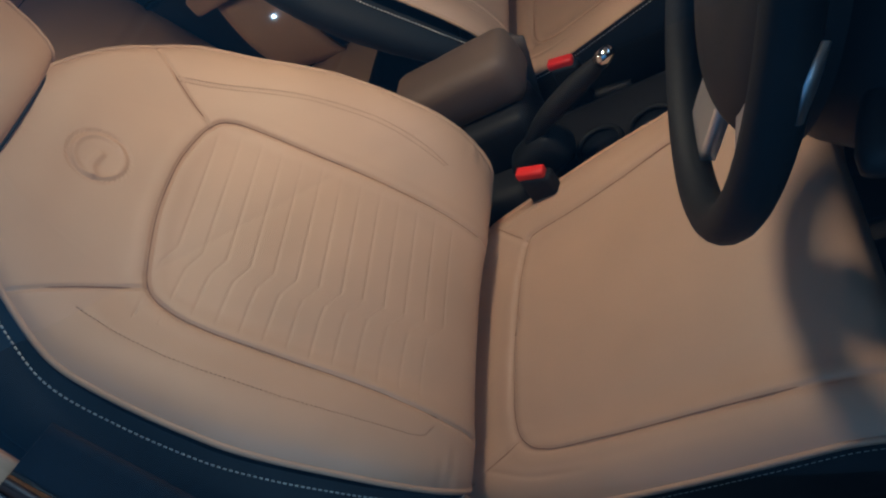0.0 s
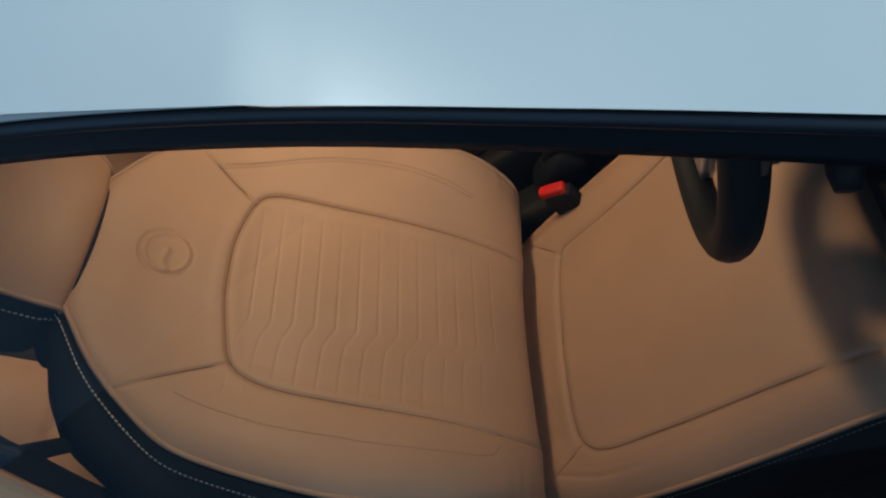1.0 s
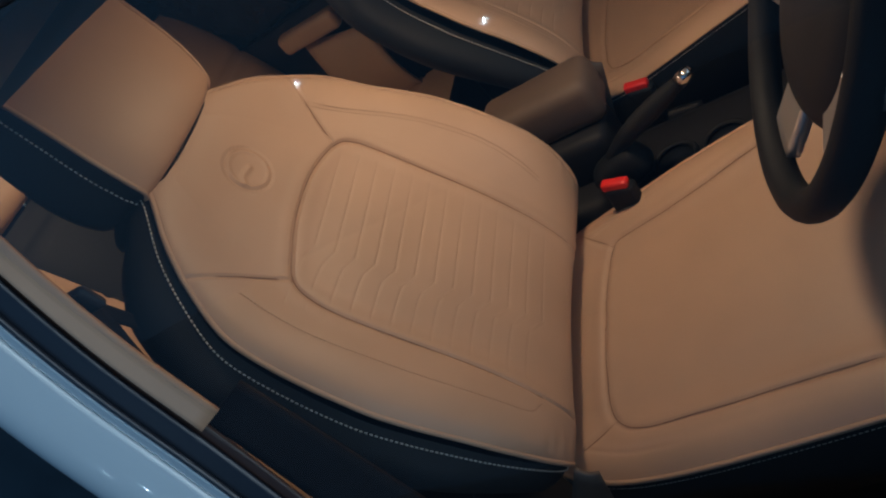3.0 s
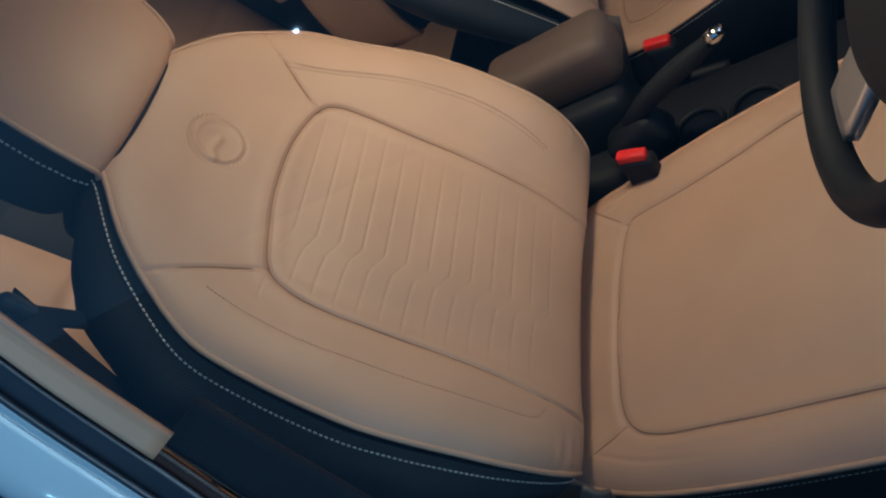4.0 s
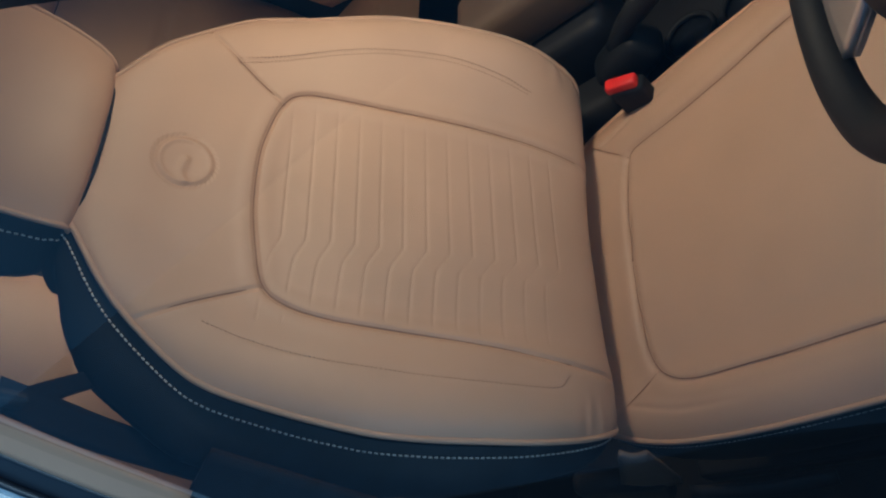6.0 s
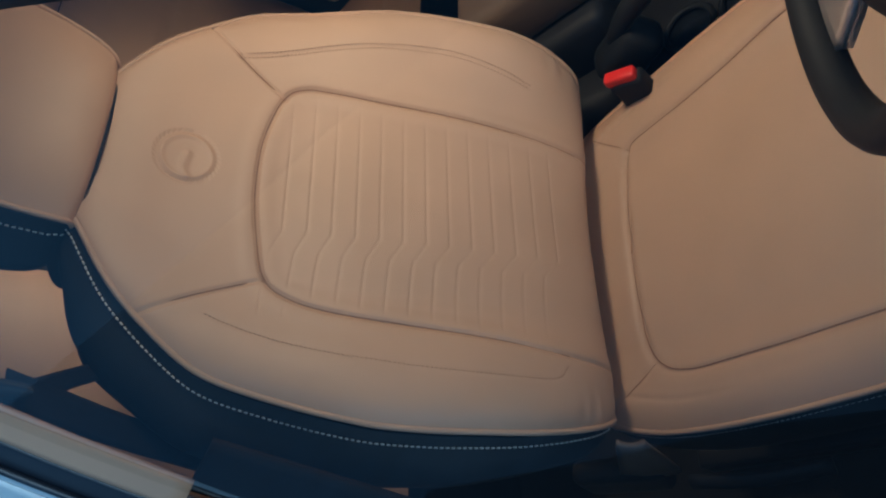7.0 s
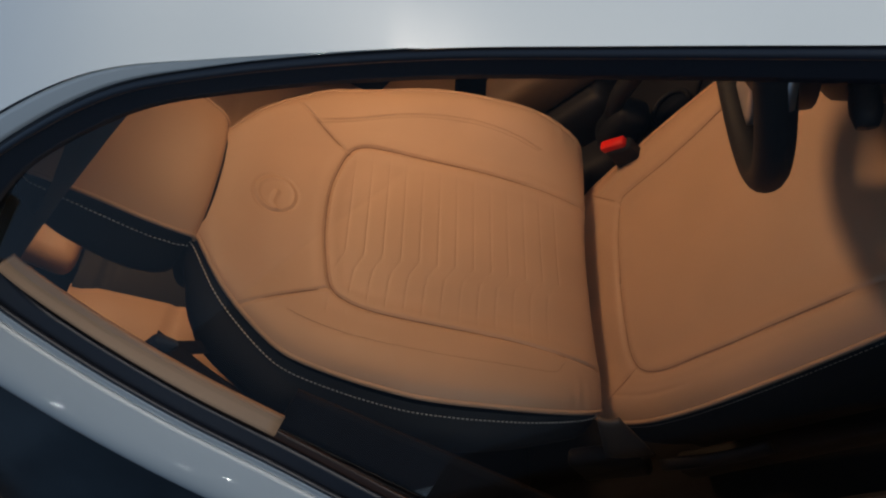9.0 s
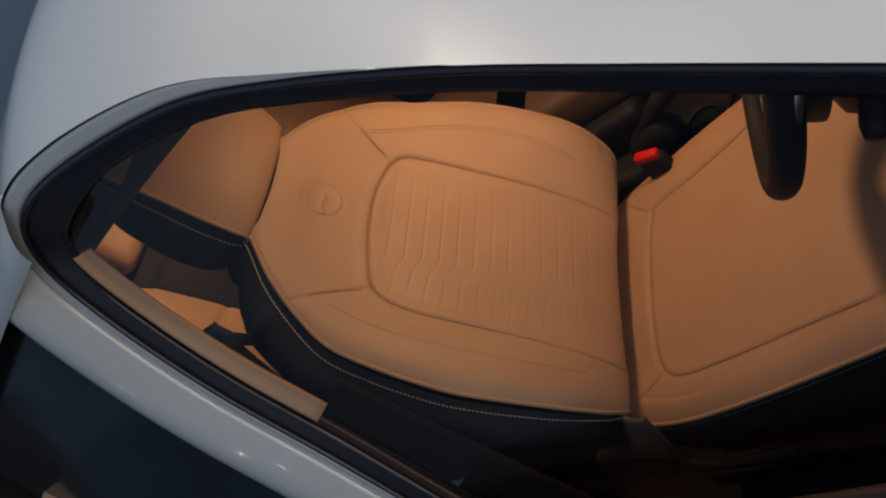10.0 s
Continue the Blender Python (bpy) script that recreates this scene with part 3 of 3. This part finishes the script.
lining = part("headliner", sheet(lambda u, v: Vector((-1.25 + 1.38 * u, -0.13 + 1.02 * v, 1.40 + 0.03 * math.sin(math.pi * v) - 0.03 * u - 0.12 * (1 - u) ** 2)), 12, 12), material("grey_headliner", (0.16, 0.15, 0.14), 0.95, grain=500, bump=0.4))
tagged(lining, "pale fabric headliner", "ceiling", kind="structure")
part("bulkhead", sheet(lambda u, v: Vector((-1.30, -0.42 + 1.58 * u, 0.25 + 1.14 * v)), 2, 2), BLACK_PLASTIC, car, "dark rear bulkhead")

part("far_armrest", box((0.20, 0.05, 0.055), (-0.745, 1.045, 0.905), 0.015, (0, 4, 0)), TAN, car, "tan armrest on the far door")
part("far_trim", solid(sheet(lambda u, v: Vector((-0.815 + 0.19 * u + 0.02 * v, 1.085 - 0.03 * math.sin(3 * v), 0.87 - 0.05 * u - 0.24 * v)), 8, 8), 0.012), TAN, car, "tan trim on the far door")

# ---------------------------------------------------------------- inside trim
trim = thing("pillar_trim", "pale tan plastic middle pillar trim", "trim", kind="structure")


def trim_face(u, v):
    i = round(97 + 31 * u)
    p, out, nor = edge_frame(min(i, 150))
    return p - out * (0.036 + 0.005 * u + (0.013 + 0.005 * u) * v) - nor * (0.014 + 0.016 * v)


part("upper_cover", solid(sheet(trim_face, 31, 6), 0.008), TRIM_TAN, trim, "pale tan upper cover")


def trim_low(u, v):
    p0, out, nor = edge_frame(128)
    q = p0 - out * (0.026 - 0.06 * u + (0.040 + 0.11 * u) * v) - nor * (0.030 + 0.030 * v)
    return q + Vector((0.15 * u, -0.15 * u, -0.62 * u)) + Vector((-0.03 * u * v, 0.03 * u, 0))


part("reveal", solid(sheet(lambda u, v: edge_frame(round(88 + 62 * u))[0] - edge_frame(round(88 + 62 * u))[1] * (0.024 + 0.012 * v) - edge_frame(round(88 + 62 * u))[2] * (0.016 + 0.005 * v), 62, 4), 0.004),
     material("dark_brown_seal", (0.045, 0.024, 0.018), 0.4), trim, "dark brown pillar reveal")
part("lower_cover", solid(sheet(trim_low, 16, 6), 0.008), material("brown_black_plastic", (0.010, 0.008, 0.008), 0.7, spec=0.15, bump=0.0), trim, "dark lower cover")

lining_door = thing("door_lining", "black plastic driver's door lining", "door lining", kind="structure")
part("panel", solid(sheet(lambda u, v: Vector((-0.18 + 1.13 * u, -0.440 - 0.02 * u + 0.012 * math.sin(6 * v), 0.85 - 0.56 * v)), 16, 12), 0.012), BLACK_PLASTIC, lining_door)
part("sill_cap", box((1.15, 0.085, 0.022), (0.37, -0.470, 0.866), 0.009), BLACK_PLASTIC, lining_door)
part("armrest", box((0.42, 0.06, 0.05), (0.30, -0.405, 0.68), 0.018), BLACK_LEATHER, lining_door, "black armrest")
part("door_pocket", box((0.55, 0.05, 0.13), (0.35, -0.405, 0.40), 0.018), BLACK_PLASTIC, lining_door)

belt = thing("seat_belt", "dark grey woven seat belt hanging from the pillar", "seat belt")
WEB = material("belt_webbing", (0.012, 0.012, 0.014), 0.9, spec=0.1, grain=900, bump=0.6)
line = spline([(-0.235, -0.250, 1.225), (-0.262, -0.250, 1.17), (-0.305, -0.250, 1.10), (-0.365, -0.250, 0.975), (-0.41, -0.26, 0.80), (-0.42, -0.28, 0.50), (-0.42, -0.28, 0.34)], 40)
part("webbing", solid(sheet(lambda u, v: line[round(u * 40)] + Vector((-0.026 * (v - 0.5), 0.039 * (v - 0.5), 0.006 * math.sin(9 * u))), 40, 4), 0.0015), WEB, belt)
line2 = spline([(-0.240, -0.252, 1.215), (-0.30, -0.21, 1.158), (-0.36, -0.17, 1.10), (-0.43, -0.13, 1.03)], 40)
part("return_strap", solid(sheet(lambda u, v: line2[round(u * 40)] + Vector((0.012, 0.004, 0.026)) * (v - 0.5), 40, 4), 0.0015), WEB, belt)
part("guide", box((0.05, 0.012, 0.03), (-0.240, -0.252, 1.222), 0.006), BLACK_PLASTIC, belt)
part("anchor", box((0.05, 0.02, 0.05), (-0.42, -0.28, 0.34), 0.006), BLACK_PLASTIC, belt)

# ---------------------------------------------------------------- console and handbrake
console = thing("centre_console", "black plastic centre console with a tan armrest box", "console")
part("tunnel", box((0.95, 0.17, 0.34), (0.25, 0.385, 0.42), 0.03), BLACK_PLASTIC, console)
part("armrest_box", box((0.225, 0.11, 0.095), (-0.090, 0.458, 0.722), 0.024), material("brown_plastic", (0.13, 0.085, 0.058), 0.6), console, "brown armrest box")
part("armrest_foot", box((0.22, 0.12, 0.12), (-0.10, 0.43, 0.62), 0.02), BLACK_PLASTIC, console)
for dx in (0.10, 0.185):
    cup = part("cup_holder", tube([(dx + 0.036 * math.cos(a), 0.335 + 0.036 * math.sin(a), 0.598) for a in [k * math.tau / 32 for k in range(32)]], 0.005, 8, closed=True), BLACK_LEATHER, console)
    part("cup_floor", tube([(dx, 0.335, 0.560), (dx, 0.335, 0.5925)], 0.034, 24), RUBBER, cup)
part("gear_gaiter", sheet(lambda u, v: Vector((0.40 + (0.055 - 0.035 * u) * math.cos(v * math.tau), 0.385 + (0.05 - 0.032 * u) * math.sin(v * math.tau), 0.59 + 0.09 * u)), 8, 24, closed_v=True), BLACK_LEATHER, console)
part("gear_lever", tube([(0.40, 0.385, 0.66), (0.40, 0.385, 0.74)], 0.008, 12), CHROME, console)
part("gear_knob", sheet(lambda u, v: Vector((0.40 + 0.024 * math.sin(u * math.pi) * math.cos(v * math.tau), 0.385 + 0.024 * math.sin(u * math.pi) * math.sin(v * math.tau), 0.765 - 0.036 * math.cos(u * math.pi))), 12, 20, closed_v=True), BLACK_LEATHER, console)

brake = thing("handbrake", "black handbrake lever with a chrome release button", "handbrake", at=(0.02, 0.325, 0.62))
grip = spline([(0.015, 0.330, 0.660), (0.06, 0.323, 0.695), (0.11, 0.316, 0.724), (0.15, 0.311, 0.745), (0.178, 0.309, 0.759)], 24)
part("lever", tube(grip, [0.011 + 0.006 * math.sin(math.pi * min(i / 22, 1)) for i in range(25)], 14), BLACK_LEATHER, brake)
part("release_button", tube([(0.176, 0.309, 0.758), (0.186, 0.308, 0.764), (0.196, 0.307, 0.769)], [0.012, 0.0115, 0.008], 14), CHROME, brake, "chrome release button")
part("lever_boot", box((0.10, 0.06, 0.07), (0.02, 0.328, 0.63), 0.02, (0, -25, 0)), BLACK_LEATHER, brake)

for at, spin in (((0.028, 0.241, 0.678), -11), ((0.063, 0.499, 0.652), -8)):
    b = thing("seat_belt_buckle", "black seat belt buckle with a red release button", "buckle", "belt buckles", at=(at[0], at[1], at[2] - 0.10))
    part("buckle_body", box((0.048, 0.026, 0.085), (at[0], at[1], at[2] - 0.045), 0.007, (0, 6, spin)), BLACK_LEATHER, b)
    part("button", box((0.044, 0.018, 0.016), (at[0], at[1], at[2] + 0.001), 0.004, (0, 6, spin)), RED, b, "red release button")
    part("stem", tube([(at[0], at[1], at[2] - 0.09), (at[0] - 0.02, at[1], at[2] - 0.26)], 0.009, 10), BLACK_PLASTIC, b)

# ---------------------------------------------------------------- rear bench
bench = thing("rear_bench", "tan leather rear bench with a black centre panel", "rear seat", at=(-0.85, MID_Y, 0.30))


def pad(x0, x1, z0, z1, bulge, y0, y1, seam=0.5):
    """A padded sheet from its low front to its high rear edge, with a seam across."""
    def fn(u, v):
        e = (math.sin(math.pi * min(max(u, 0.02), 0.98)) * math.sin(math.pi * min(max(v, 0.01), 0.99))) ** 0.3
        g = 0.008 * math.exp(-((u - seam) / 0.012) ** 2)
        n = Vector((z1 - z0, 0, x0 - x1)).normalized()
        return Vector((x0 + (x1 - x0) * u, y0 + (y1 - y0) * v, z0 + (z1 - z0) * u)) + n * (bulge * e - g)
    return sheet(fn, 50, 50)


part("bench_cushion", pad(-0.47, -0.92, 0.585, 0.560, 0.05, -0.34, 1.10, 0.3), TAN, bench)
part("bench_front", box((0.05, 1.42, 0.26), (-0.50, MID_Y, 0.44), 0.02), BLACK_LEATHER, bench)
part("bench_backrest", pad(-0.90, -1.10, 0.60, 1.17, 0.06, -0.33, 0.20, 0.62), TAN, bench)
part("bench_backrest", pad(-0.90, -1.10, 0.60, 1.17, 0.06, 0.56, 1.10, 0.62), TAN, bench)
part("centre_panel", pad(-0.92, -1.09, 0.60, 1.17, 0.03, 0.19, 0.57, 0.9), BLACK_LEATHER, bench, "black centre panel")
for y, wide in ((0.385, 0.36), (0.86, 0.24), (-0.09, 0.24)):
    h = part("bench_headrest", box((0.09, wide, 0.15), (-1.09, y, 1.255), 0.035, (0, -14, 0), taper=0.9), TAN, bench, "tan headrest")
    part("headrest_post", tube([(-1.10, y - 0.05, 1.12), (-1.10, y - 0.05, 1.22)], 0.006, 8), CHROME, h)

# ---------------------------------------------------------------- dashboard
dash = thing("dashboard", "dark plastic dashboard behind the wheel", "dashboard")
part("dash_top", solid(sheet(lambda u, v: Vector((0.62 + 0.45 * u, -0.40 + 1.55 * v, 0.98 + 0.06 * math.sin(math.pi * u) - 0.05 * u)), 10, 16), 0.03), BLACK_PLASTIC, dash)
part("dash_face", solid(sheet(lambda u, v: Vector((0.62 + 0.10 * u, -0.40 + 1.55 * v, 0.98 - 0.45 * u)), 8, 16), 0.03), BLACK_PLASTIC, dash)
part("instrument_hood", box((0.16, 0.34, 0.08), (0.60, 0.03, 1.01), 0.03), BLACK_PLASTIC, dash)
part("firewall", box((0.04, 1.5, 0.6), (0.98, MID_Y, 0.55), 0.01), CARPET, dash)

# the lit lamp in the roof, and an added one that goes with the rear fill
LENS = material("lamp_lens", (0.9, 0.85, 0.75), 0.3)
LENS.node_tree.nodes["Principled BSDF"].inputs["Emission Color"].default_value = (1, 0.75, 0.5, 1)
LENS.node_tree.nodes["Principled BSDF"].inputs["Emission Strength"].default_value = 3
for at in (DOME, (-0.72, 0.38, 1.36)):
    dome = thing("dome_lamp", "small lit dome lamp in the headliner, out of view", "lamp", "dome lamps", at=(at[0], at[1], at[2] + 0.03))
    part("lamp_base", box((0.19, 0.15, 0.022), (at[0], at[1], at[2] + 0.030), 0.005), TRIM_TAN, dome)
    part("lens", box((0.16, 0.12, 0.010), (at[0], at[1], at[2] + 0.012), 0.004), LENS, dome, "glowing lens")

tagged(part("floor", box((2.4, 1.50, 0.04), (-0.10, MID_Y, 0.24), 0.005), CARPET), "dark carpeted car floor", "floor", kind="structure")
tagged(part("ground", box((60, 60, 0.1), (0, 0, -0.05), 0), GROUND), "dark garage floor", "ground", kind="structure")
